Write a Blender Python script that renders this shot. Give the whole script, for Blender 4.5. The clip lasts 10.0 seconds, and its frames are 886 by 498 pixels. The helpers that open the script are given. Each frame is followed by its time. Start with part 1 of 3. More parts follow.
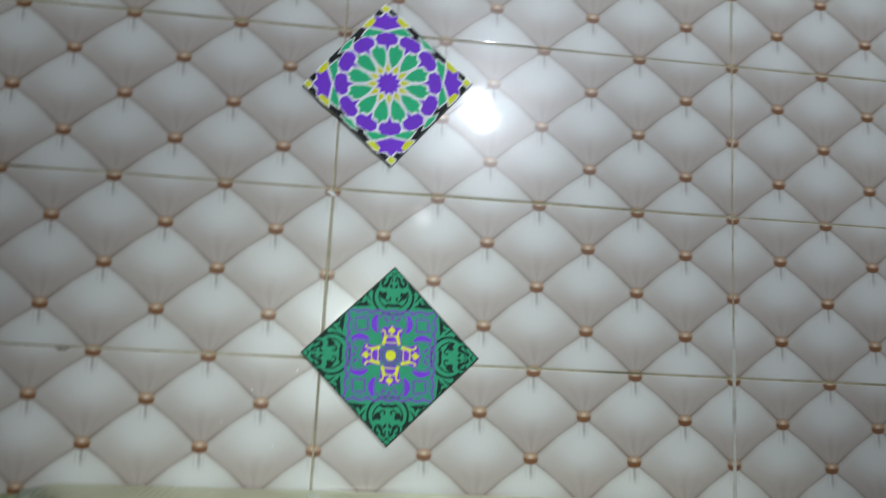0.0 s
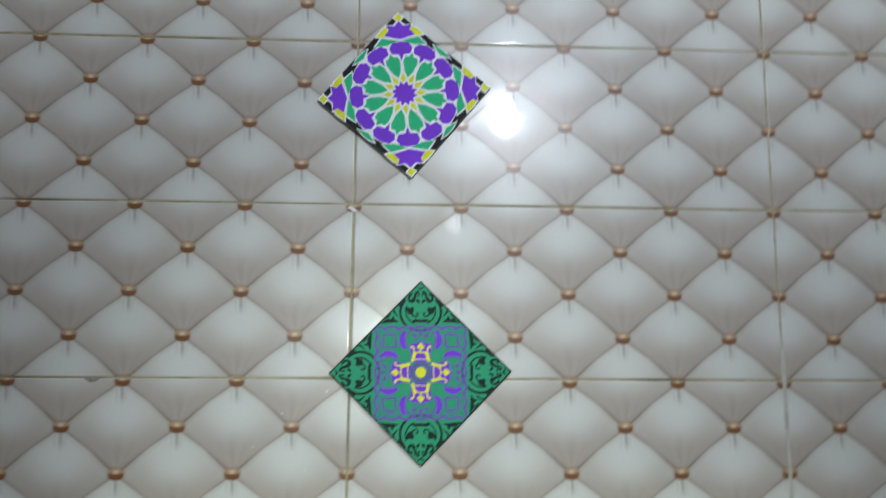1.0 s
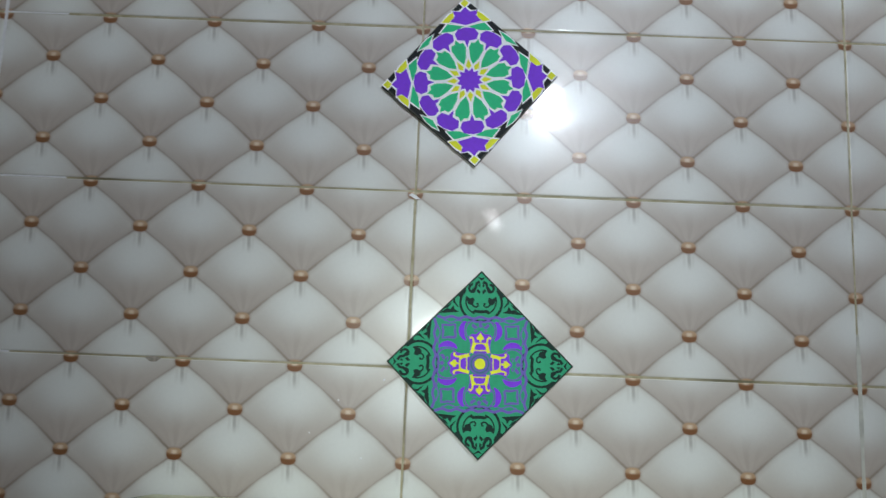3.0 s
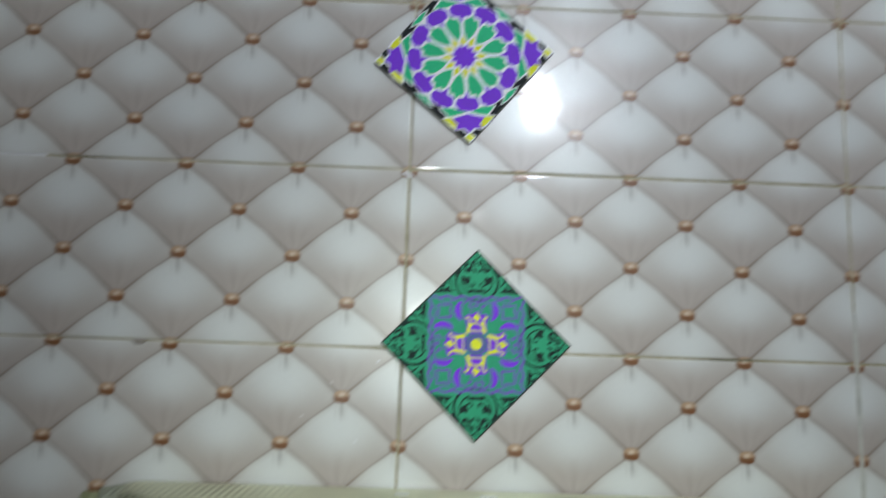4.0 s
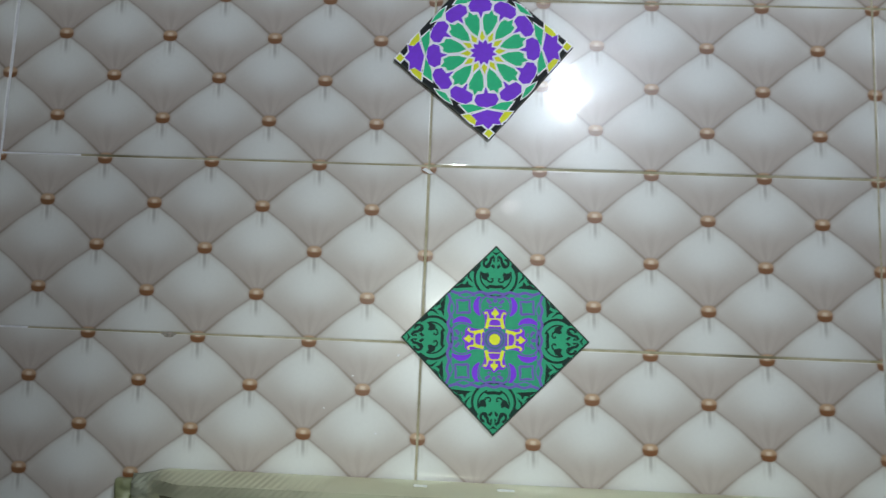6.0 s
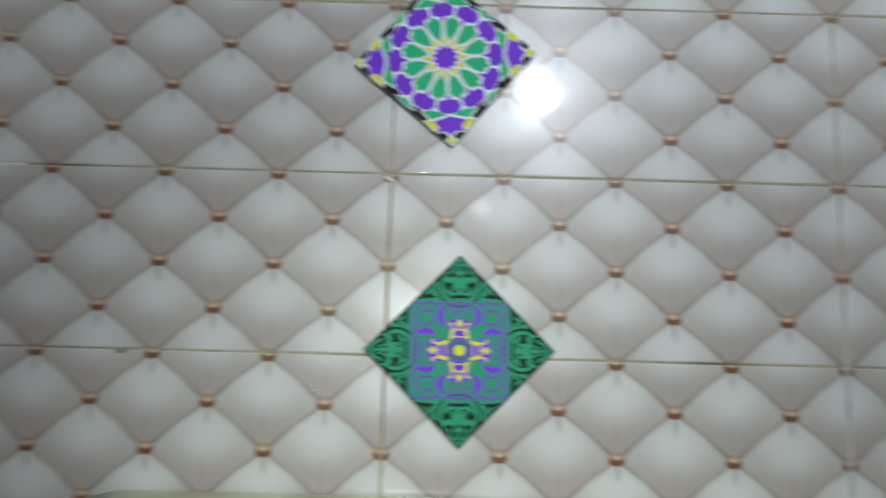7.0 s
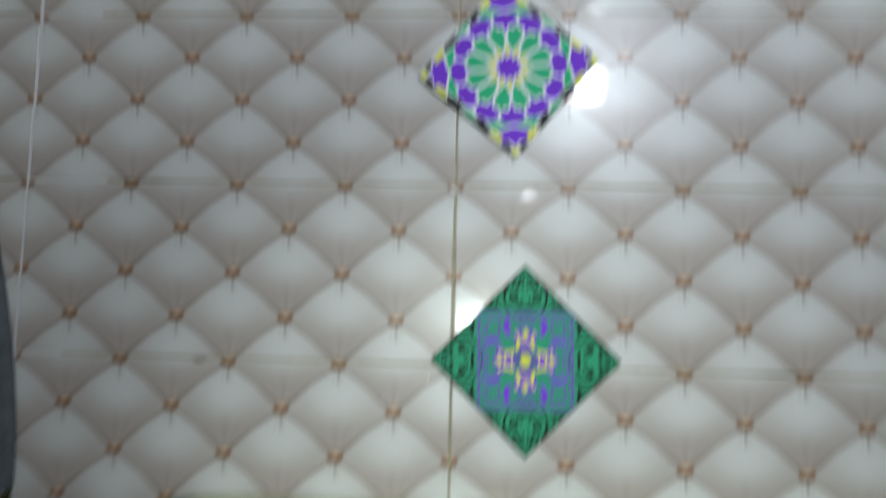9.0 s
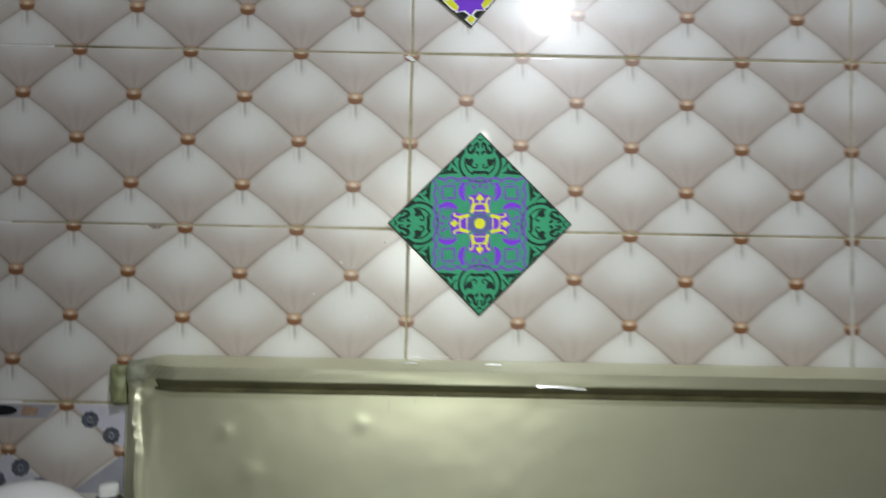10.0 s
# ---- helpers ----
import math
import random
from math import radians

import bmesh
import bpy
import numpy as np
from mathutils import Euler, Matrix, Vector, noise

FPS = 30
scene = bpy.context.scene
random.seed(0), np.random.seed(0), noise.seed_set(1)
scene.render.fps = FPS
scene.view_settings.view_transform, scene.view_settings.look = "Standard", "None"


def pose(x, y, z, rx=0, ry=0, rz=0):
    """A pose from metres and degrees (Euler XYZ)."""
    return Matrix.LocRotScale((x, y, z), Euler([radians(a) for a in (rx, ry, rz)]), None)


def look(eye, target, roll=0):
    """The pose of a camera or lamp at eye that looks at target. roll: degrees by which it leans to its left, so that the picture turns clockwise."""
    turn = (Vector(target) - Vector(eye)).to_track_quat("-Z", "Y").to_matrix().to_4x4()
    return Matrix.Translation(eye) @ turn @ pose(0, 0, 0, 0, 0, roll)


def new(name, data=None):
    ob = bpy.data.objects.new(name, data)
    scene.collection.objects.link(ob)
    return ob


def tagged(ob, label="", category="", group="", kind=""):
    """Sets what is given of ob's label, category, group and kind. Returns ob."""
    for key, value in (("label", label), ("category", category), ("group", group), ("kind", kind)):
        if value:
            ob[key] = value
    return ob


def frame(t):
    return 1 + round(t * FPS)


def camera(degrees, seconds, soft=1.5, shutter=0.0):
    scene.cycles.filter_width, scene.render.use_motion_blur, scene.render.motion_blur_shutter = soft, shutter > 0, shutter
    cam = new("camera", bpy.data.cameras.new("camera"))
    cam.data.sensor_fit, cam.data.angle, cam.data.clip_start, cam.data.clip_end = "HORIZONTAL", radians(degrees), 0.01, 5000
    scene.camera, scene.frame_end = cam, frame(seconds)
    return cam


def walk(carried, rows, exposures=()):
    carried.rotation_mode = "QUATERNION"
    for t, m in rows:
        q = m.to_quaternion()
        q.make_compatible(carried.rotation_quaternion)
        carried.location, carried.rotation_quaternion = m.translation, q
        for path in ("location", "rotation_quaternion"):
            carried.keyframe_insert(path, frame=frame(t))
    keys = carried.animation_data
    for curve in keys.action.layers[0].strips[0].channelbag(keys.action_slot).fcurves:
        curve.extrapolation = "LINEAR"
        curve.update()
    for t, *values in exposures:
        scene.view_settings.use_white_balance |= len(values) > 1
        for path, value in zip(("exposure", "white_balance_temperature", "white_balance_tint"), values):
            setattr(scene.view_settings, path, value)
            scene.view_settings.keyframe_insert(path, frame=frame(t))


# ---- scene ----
cam = camera(70.0, 10.0, soft=1.4, shutter=0.9)
PATH = [
    (0, (0.065, -0.748, 1.292), (0.249, 1.227, 1.549), 3),
    (0.1, (0.069, -0.747, 1.296), (0.25, 1.226, 1.565), 2.2),
    (0.2, (0.077, -0.733, 1.299), (0.212, 1.243, 1.572), 1.7),
    (0.3, (0.076, -0.737, 1.297), (0.198, 1.239, 1.583), 1),
    (0.4, (0.082, -0.739, 1.3), (0.114, 1.241, 1.58), 1.4),
    (0.5, (0.077, -0.738, 1.297), (0.135, 1.242, 1.579), 2.1),
    (0.6, (0.078, -0.735, 1.298), (0.166, 1.244, 1.576), 2.1),
    (0.8, (0.079, -0.735, 1.303), (0.121, 1.249, 1.556), -0.2),
    (0.9, (0.078, -0.73, 1.304), (0.122, 1.254, 1.552), 0),
    (1, (0.075, -0.728, 1.304), (0.155, 1.253, 1.57), 0.4),
    (1.1, (0.07, -0.73, 1.304), (0.16, 1.248, 1.584), 0.9),
    (1.2, (0.066, -0.73, 1.305), (0.147, 1.248, 1.591), 1.6),
    (1.3, (0.058, -0.731, 1.309), (0.146, 1.244, 1.616), 2.1),
    (1.4, (0.056, -0.731, 1.31), (0.162, 1.236, 1.654), 2.5),
    (1.5, (0.053, -0.731, 1.309), (0.181, 1.229, 1.683), 1.9),
    (1.6, (0.054, -0.732, 1.308), (0.156, 1.228, 1.693), 0.9),
    (1.8, (0.057, -0.725, 1.303), (0.149, 1.24, 1.666), 0.5),
    (1.9, (0.057, -0.72, 1.298), (0.151, 1.248, 1.64), 0.6),
    (2, (0.057, -0.715, 1.299), (0.146, 1.26, 1.6), 0.4),
    (2.1, (0.056, -0.709, 1.295), (0.14, 1.269, 1.577), 0.4),
    (2.3, (0.054, -0.703, 1.298), (0.145, 1.278, 1.561), 0.5),
    (2.4, (0.047, -0.703, 1.293), (0.141, 1.274, 1.589), 0.7),
    (2.5, (0.044, -0.71, 1.288), (0.097, 1.267, 1.599), 0.9),
    (2.6, (0.038, -0.714, 1.291), (0.037, 1.268, 1.583), 1.7),
    (2.7, (0.041, -0.717, 1.3), (0.007, 1.272, 1.55), 2.4),
    (3.8, (0.031, -0.696, 1.267), (0.098, 1.284, 1.578), 2.2),
    (3.9, (0.03, -0.696, 1.267), (0.089, 1.286, 1.569), 2.2),
    (4, (0.028, -0.696, 1.271), (0.064, 1.29, 1.537), 2),
    (4.1, (0.024, -0.697, 1.271), (0.029, 1.292, 1.514), 2.6),
    (4.3, (0.017, -0.698, 1.274), (0.057, 1.287, 1.54), 4.1),
    (4.4, (0.018, -0.702, 1.273), (0.063, 1.281, 1.55), 3.9),
    (4.5, (0.018, -0.702, 1.274), (0.064, 1.282, 1.536), 3.4),
    (4.6, (0.02, -0.708, 1.276), (0.058, 1.278, 1.525), 3),
    (4.8, (0.017, -0.711, 1.276), (0.063, 1.273, 1.534), 3.4),
    (4.9, (0.015, -0.715, 1.276), (0.07, 1.269, 1.531), 3.7),
    (5, (0.014, -0.716, 1.274), (0.07, 1.268, 1.525), 3.7),
    (5.1, (0.016, -0.718, 1.273), (0.06, 1.269, 1.513), 3.3),
    (5.3, (0.016, -0.725, 1.276), (0.032, 1.263, 1.513), 2.8),
    (5.4, (0.017, -0.728, 1.274), (0.025, 1.257, 1.535), 2.8),
    (5.5, (0.018, -0.728, 1.274), (0.035, 1.257, 1.535), 2.7),
    (5.6, (0.024, -0.725, 1.274), (0.034, 1.261, 1.521), 2.8),
    (5.7, (0.048, -0.717, 1.279), (-0.003, 1.271, 1.503), 2.8),
    (6.8, (0.025, -0.695, 1.282), (-0.049, 1.292, 1.502), 1.8),
    (6.9, (0.044, -0.694, 1.288), (-0.006, 1.293, 1.511), 1.7),
    (7, (0.056, -0.691, 1.293), (0.067, 1.296, 1.516), 1.5),
    (7.1, (0.056, -0.686, 1.293), (0.123, 1.302, 1.505), 0.9),
    (7.3, (0.051, -0.667, 1.293), (0.114, 1.324, 1.475), -0.7),
    (7.4, (0.05, -0.67, 1.294), (0.077, 1.322, 1.469), -0.7),
    (7.5, (0.04, -0.671, 1.295), (0.063, 1.32, 1.477), -0.4),
    (7.6, (0.042, -0.678, 1.297), (0.037, 1.312, 1.5), -0.2),
    (7.8, (0.04, -0.68, 1.293), (0.03, 1.307, 1.522), 0.9),
    (7.9, (0.041, -0.678, 1.292), (0.05, 1.311, 1.502), 1.9),
    (8, (0.04, -0.675, 1.296), (0.073, 1.316, 1.479), 2.3),
    (8.1, (0.037, -0.673, 1.306), (0.094, 1.319, 1.48), 2.1),
    (8.2, (0.039, -0.677, 1.318), (0.116, 1.314, 1.49), 1.5),
    (8.3, (0.039, -0.681, 1.329), (0.082, 1.31, 1.517), 1.7),
    (8.4, (0.034, -0.688, 1.343), (0.036, 1.301, 1.554), 2.4),
    (8.5, (0.027, -0.695, 1.35), (0.004, 1.292, 1.58), 3.6),
    (8.6, (0.021, -0.695, 1.346), (-0.018, 1.286, 1.618), 3.2),
    (8.7, (0.028, -0.699, 1.339), (-0.056, 1.277, 1.636), 2.5),
    (8.8, (0.028, -0.699, 1.333), (-0.074, 1.278, 1.618), 2.3),
    (8.9, (0.029, -0.7, 1.326), (-0.07, 1.282, 1.573), 2.2),
    (9, (0.029, -0.701, 1.32), (-0.089, 1.288, 1.493), 1.4),
    (9.1, (0.032, -0.703, 1.299), (-0.085, 1.291, 1.417), 0.9),
    (9.2, (0.034, -0.702, 1.279), (-0.093, 1.292, 1.378), 0.6),
    (9.3, (0.033, -0.705, 1.265), (-0.099, 1.29, 1.31), 0),
    (9.4, (0.035, -0.706, 1.249), (-0.105, 1.289, 1.271), -0.3),
    (9.5, (0.034, -0.703, 1.233), (-0.094, 1.293, 1.249), 0.2),
    (9.6, (0.046, -0.699, 1.227), (-0.104, 1.295, 1.245), 0.8),
    (9.8, (0.032, -0.7, 1.22), (-0.003, 1.299, 1.263), 1),
    (9.9, (0.033, -0.702, 1.215), (0.029, 1.297, 1.276), 0.9),
    (10, (0.037, -0.71, 1.209), (0.044, 1.29, 1.274), 1.1),
]
# the clip's camera brightens and warms a little when the gold lid fills the picture
EXPOSURES = [(0, 0.0, 6500, 8), (9.2, 0.0, 6500, 8), (9.4, 0.04, 6520, 8.5), (9.55, 0.14, 6880, 12), (10, 0.13, 6950, 12)]
walk(cam, [(t, look(eye, target, roll)) for t, eye, target, roll in PATH], EXPOSURES)

# ---------------------------------------------------------------- light
world = bpy.data.worlds.new("world")
scene.world = world
world.use_nodes = True
world.node_tree.nodes["Background"].inputs["Color"].default_value = (0.75, 0.85, 1.0, 1)
world.node_tree.nodes["Background"].inputs["Strength"].default_value = 0.03
BULB = (0.313, -0.981, 1.905)
BULB_POWER = 530.0
BULB_COLOUR = (0.80, 0.88, 1.0)
NIGHT_LAMP = (0.211, -1.69, 1.73)
NIGHT_POWER = 22.0
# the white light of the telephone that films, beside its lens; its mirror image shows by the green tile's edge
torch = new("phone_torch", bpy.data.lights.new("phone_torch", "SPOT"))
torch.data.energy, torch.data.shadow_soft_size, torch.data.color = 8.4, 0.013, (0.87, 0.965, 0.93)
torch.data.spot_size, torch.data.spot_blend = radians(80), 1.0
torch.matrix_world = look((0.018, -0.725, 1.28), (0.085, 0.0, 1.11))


# ---------------------------------------------------------------- node helpers
def material(name):
    m = bpy.data.materials.new(name)
    m.use_nodes = True
    return m, m.node_tree, m.node_tree.nodes["Principled BSDF"]


class Maths:
    """Short notation for maths nodes in one tree."""

    def __init__(self, tree):
        self.tree = tree

    def put(self, socket, value):
        if isinstance(value, (int, float)):
            socket.default_value = value
        elif isinstance(value, tuple):
            socket.default_value = (*value, 1) if len(value) == 3 else value
        else:
            self.tree.links.new(value, socket)

    def op(self, kind, *args):
        n = self.tree.nodes.new("ShaderNodeMath")
        n.operation = kind
        for s, v in zip(n.inputs, args):
            self.put(s, v)
        return n.outputs[0]

    def add(self, a, b): return self.op("ADD", a, b)
    def sub(self, a, b): return self.op("SUBTRACT", a, b)
    def mul(self, a, b): return self.op("MULTIPLY", a, b)
    def div(self, a, b): return self.op("DIVIDE", a, b)
    def low(self, a, b): return self.op("MINIMUM", a, b)
    def high(self, a, b): return self.op("MAXIMUM", a, b)
    def size(self, a): return self.op("ABSOLUTE", a)

    def ramp(self, x, lo, hi):
        """0 at lo, 1 at hi, smooth between."""
        n = self.tree.nodes.new("ShaderNodeMapRange")
        n.interpolation_type = "SMOOTHSTEP"
        self.put(n.inputs["Value"], x)
        if lo > hi:
            n.inputs["From Min"].default_value, n.inputs["From Max"].default_value = hi, lo
            n.inputs["To Min"].default_value, n.inputs["To Max"].default_value = 1, 0
        else:
            n.inputs["From Min"].default_value, n.inputs["From Max"].default_value = lo, hi
        return n.outputs["Result"]

    def mix(self, f, a, b):
        n = self.tree.nodes.new("ShaderNodeMix")
        n.data_type = "RGBA"
        self.put(n.inputs[0], f)
        self.put(n.inputs[6], a)
        self.put(n.inputs[7], b)
        return n.outputs[2]

    def noise(self, scale, detail=3.0, where=None, rough=0.55):
        n = self.tree.nodes.new("ShaderNodeTexNoise")
        n.inputs["Scale"].default_value, n.inputs["Detail"].default_value = scale, detail
        n.inputs["Roughness"].default_value = rough
        self.put(n.inputs["Vector"], where if where is not None else self.place())
        return n.outputs["Fac"]

    def place(self):
        return self.tree.nodes.new("ShaderNodeTexCoord").outputs["Object"]

    def bump(self, bsdf, height, strength, distance=0.001):
        n = self.tree.nodes.new("ShaderNodeBump")
        n.inputs["Strength"].default_value, n.inputs["Distance"].default_value = strength, distance
        self.put(n.inputs["Height"], height)
        self.tree.links.new(n.outputs["Normal"], bsdf.inputs["Normal"])
        return n


def plain(name, colour, rough=0.5, metal=0.0, vary=0.12, scale=40.0, relief=0.0, coat=0.0):
    """A surface of one colour with two scales of unevenness."""
    m, tree, b = material(name)
    k = Maths(tree)
    n1, n2 = k.noise(scale), k.noise(scale * 0.13, 2.0)
    f = k.add(k.mul(n1, 0.5), k.mul(n2, 0.5))
    dark = tuple(c * (1 - vary) for c in colour)
    light = tuple(min(1.0, c * (1 + vary)) for c in colour)
    tree.links.new(k.mix(k.ramp(f, 0.3, 0.7), dark, light), b.inputs["Base Color"])
    k.put(b.inputs["Roughness"], k.add(k.mul(k.sub(n1, 0.5), 0.15), rough))
    b.inputs["Metallic"].default_value, b.inputs["Coat Weight"].default_value = metal, coat
    if rough > 0.6:
        b.inputs["Specular IOR Level"].default_value = 0.2
    if relief:
        k.bump(b, f, relief)
    return m


def glow(name, colour, strength):
    m, tree, b = material(name)
    b.inputs["Base Color"].default_value = (*colour, 1)
    b.inputs["Emission Color"].default_value = (*colour, 1)
    b.inputs["Emission Strength"].default_value = strength
    return m


# ---------------------------------------------------------------- glazed wall tile, printed with buttoned upholstery
PITCH_X, PITCH_Z = 0.125, 0.1      # from button to button
SEAM = 0.0035                      # the seams run this much above the button rows


def upholstery_print(name):
    m, tree, b = material(name)
    k = Maths(tree)
    sep = tree.nodes.new("ShaderNodeSeparateXYZ")
    place = k.place()
    tree.links.new(place, sep.inputs[0])
    u = k.div(sep.outputs[0], PITCH_X)
    w = k.div(k.add(sep.outputs[2], SEAM), PITCH_Z)
    # the sewn lines sag upwards a little between the buttons
    sa = k.op("SINE", k.mul(k.add(u, w), math.pi))
    sb = k.op("SINE", k.mul(k.sub(u, w), math.pi))
    w = k.sub(w, k.mul(k.add(k.mul(sa, sa), k.mul(sb, sb)), 0.015))
    a, c = k.add(u, w), k.sub(u, w)
    fa, fc = k.op("FRACT", a), k.op("FRACT", c)
    v = k.sub(fa, fc)                                    # height in the pad, -1 to 1
    h = k.size(k.sub(k.add(fa, fc), 1.0))                # to the side, 0 to 1
    na, nc = k.sub(a, k.op("ROUND", a)), k.sub(c, k.op("ROUND", c))
    edge = k.low(k.size(na), k.size(nc))
    dx = k.mul(k.add(na, nc), PITCH_X / 2)               # metres from the nearest button
    dz = k.mul(k.sub(na, nc), PITCH_Z / 2)
    far = k.op("SQRT", k.add(k.mul(dx, dx), k.mul(dz, dz)))
    cloud = k.noise(9.0, 2.0)
    fine = k.noise(260.0, 2.0)
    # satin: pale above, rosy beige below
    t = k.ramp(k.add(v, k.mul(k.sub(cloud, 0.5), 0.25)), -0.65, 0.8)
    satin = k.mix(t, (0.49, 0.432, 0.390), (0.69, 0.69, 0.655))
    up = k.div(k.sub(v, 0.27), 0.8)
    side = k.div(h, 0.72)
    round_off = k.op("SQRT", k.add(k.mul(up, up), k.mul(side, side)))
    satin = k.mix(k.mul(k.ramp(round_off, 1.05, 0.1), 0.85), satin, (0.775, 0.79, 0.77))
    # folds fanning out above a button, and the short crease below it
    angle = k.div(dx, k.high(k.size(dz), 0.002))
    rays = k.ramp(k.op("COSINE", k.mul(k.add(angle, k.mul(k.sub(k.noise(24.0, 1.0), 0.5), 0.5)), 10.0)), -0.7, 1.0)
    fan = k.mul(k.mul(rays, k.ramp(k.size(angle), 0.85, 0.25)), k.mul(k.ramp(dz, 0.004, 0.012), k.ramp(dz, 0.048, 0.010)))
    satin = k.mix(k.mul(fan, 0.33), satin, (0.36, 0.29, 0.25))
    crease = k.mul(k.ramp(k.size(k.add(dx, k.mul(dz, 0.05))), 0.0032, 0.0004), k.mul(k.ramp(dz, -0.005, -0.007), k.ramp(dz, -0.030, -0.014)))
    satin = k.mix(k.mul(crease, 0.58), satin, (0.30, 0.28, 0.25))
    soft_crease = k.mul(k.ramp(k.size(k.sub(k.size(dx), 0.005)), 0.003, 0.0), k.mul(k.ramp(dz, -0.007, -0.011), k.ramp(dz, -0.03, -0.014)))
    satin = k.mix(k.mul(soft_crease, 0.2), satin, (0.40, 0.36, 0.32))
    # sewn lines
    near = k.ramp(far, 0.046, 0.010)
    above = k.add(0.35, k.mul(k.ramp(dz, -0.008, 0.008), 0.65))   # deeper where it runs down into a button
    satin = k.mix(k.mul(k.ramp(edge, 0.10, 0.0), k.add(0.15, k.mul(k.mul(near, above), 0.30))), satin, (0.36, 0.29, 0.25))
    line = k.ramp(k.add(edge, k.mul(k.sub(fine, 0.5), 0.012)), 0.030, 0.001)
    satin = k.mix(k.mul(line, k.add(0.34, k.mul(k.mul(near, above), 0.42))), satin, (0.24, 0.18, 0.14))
    # buttons
    bx, bz = k.div(dx, 0.0081), k.div(k.sub(dz, 0.0002), 0.0063)
    r4 = k.add(k.op("POWER", k.size(bx), 2.5), k.op("POWER", k.size(bz), 2.5))
    shade = k.ramp(k.sub(dz, k.mul(k.mul(bx, bx), 0.0012)), -0.0020, 0.0022)
    copper = k.mix(shade, (0.215, 0.085, 0.03), (0.50, 0.325, 0.20))
    shine = k.mul(k.ramp(k.size(k.sub(dz, 0.0024)), 0.0032, 0.0008), k.ramp(k.size(dx), 0.005, 0.0005))
    copper = k.mix(k.mul(shine, 0.65), copper, (0.84, 0.72, 0.58))
    satin = k.mix(k.mul(k.ramp(r4, 2.4, 1.0), 0.3), satin, (0.26, 0.15, 0.08))
    colour = k.mix(k.ramp(r4, 1.35, 0.8), satin, copper)
    # a little difference from tile to tile, and fine grain
    info = tree.nodes.new("ShaderNodeObjectInfo")
    tone = k.add(0.955, k.mul(info.outputs["Random"], 0.045))
    tone = k.mul(tone, k.add(0.97, k.mul(fine, 0.06)))
    hsv = tree.nodes.new("ShaderNodeHueSaturation")
    tree.links.new(colour, hsv.inputs["Color"])
    tree.links.new(tone, hsv.inputs["Value"])
    tree.links.new(hsv.outputs[0], b.inputs["Base Color"])
    b.inputs["Roughness"].default_value = 0.36
    b.inputs["Specular IOR Level"].default_value = 0.8
    b.inputs["Coat Weight"].default_value = 0.95
    # slanting wipe marks dull the glaze
    slant = tree.nodes.new("ShaderNodeCombineXYZ")
    spot = tree.nodes.new("ShaderNodeNewGeometry").outputs["Position"]
    axes = tree.nodes.new("ShaderNodeSeparateXYZ")
    tree.links.new(spot, axes.inputs[0])
    k.put(slant.inputs[0], k.mul(k.add(axes.outputs[0], k.mul(axes.outputs[2], 0.8)), 5.0))
    k.put(slant.inputs[1], k.mul(k.sub(axes.outputs[2], k.mul(axes.outputs[0], 0.8)), 32.0))
    smear = k.add(k.mul(k.noise(1.0, 3.0, slant.outputs[0]), 0.6), k.mul(k.noise(11.0, 2.0), 0.4))
    k.put(b.inputs["Coat Roughness"], k.add(0.042, k.mul(k.ramp(smear, 0.36, 0.80), 0.12)))
    height = k.add(k.mul(k.ramp(edge, 0.0, 0.3), 0.35), k.mul(k.noise(22.0, 3.0), 1.4))
    bump = k.bump(b, height, 0.25, 0.0006)
    tree.links.new(bump.outputs["Normal"], b.inputs["Coat Normal"])
    return m


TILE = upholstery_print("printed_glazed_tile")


def stained_grout():
    """Joint filler that runs from pale olive to almost black along its length."""
    m, tree, b = material("stained_grout")
    k = Maths(tree)
    long, short = k.noise(7.0, 3.0), k.noise(65.0, 3.0)
    pale = k.mix(k.ramp(short, 0.3, 0.7), (0.30, 0.27, 0.15), (0.50, 0.45, 0.33))
    dark = k.mix(k.ramp(short, 0.35, 0.65), (0.055, 0.05, 0.032), (0.17, 0.15, 0.085))
    dirt = k.ramp(k.add(k.mul(long, 0.65), k.mul(short, 0.35)), 0.50, 0.68)
    tree.links.new(k.mix(dirt, pale, dark), b.inputs["Base Color"])
    k.put(b.inputs["Roughness"], k.add(0.45, k.mul(short, 0.4)))
    k.bump(b, short, 0.5)
    return m


GROUT = stained_grout()
WHITE_GROUT = plain("white_grout", (0.74, 0.74, 0.76), 0.75, vary=0.1, scale=150, relief=0.3)
PAINT = plain("cream_wall_paint", (0.29, 0.265, 0.205), 0.7, vary=0.06, scale=25, relief=0.15)
CEILING = plain("white_ceiling_paint", (0.47, 0.46, 0.42), 0.8, vary=0.04, scale=25)
FLOOR = plain("grey_floor_tile", (0.30, 0.27, 0.23), 0.4, vary=0.15, scale=15)
STONE = plain("dark_worktop_stone", (0.10, 0.09, 0.085), 0.25, vary=0.4, scale=180)
BLACK = plain("black_print", (0.012, 0.014, 0.016), 0.62, scale=200)
INK = plain("dark_green_ink", (0.010, 0.030, 0.024), 0.62, scale=200)
EDGE = plain("dark_tile_edge", (0.05, 0.055, 0.04), 0.6, scale=200)
WHITE = plain("white_print", (0.93, 0.94, 0.99), 0.62, vary=0.03, scale=200)
PURPLE = plain("purple_print", (0.215, 0.05, 0.74), 0.62, vary=0.06, scale=200)
VIOLET = plain("dull_violet_print", (0.16, 0.125, 0.47), 0.62, vary=0.08, scale=200)
GREEN = plain("emerald_print", (0.035, 0.55, 0.245), 0.62, vary=0.06, scale=200)
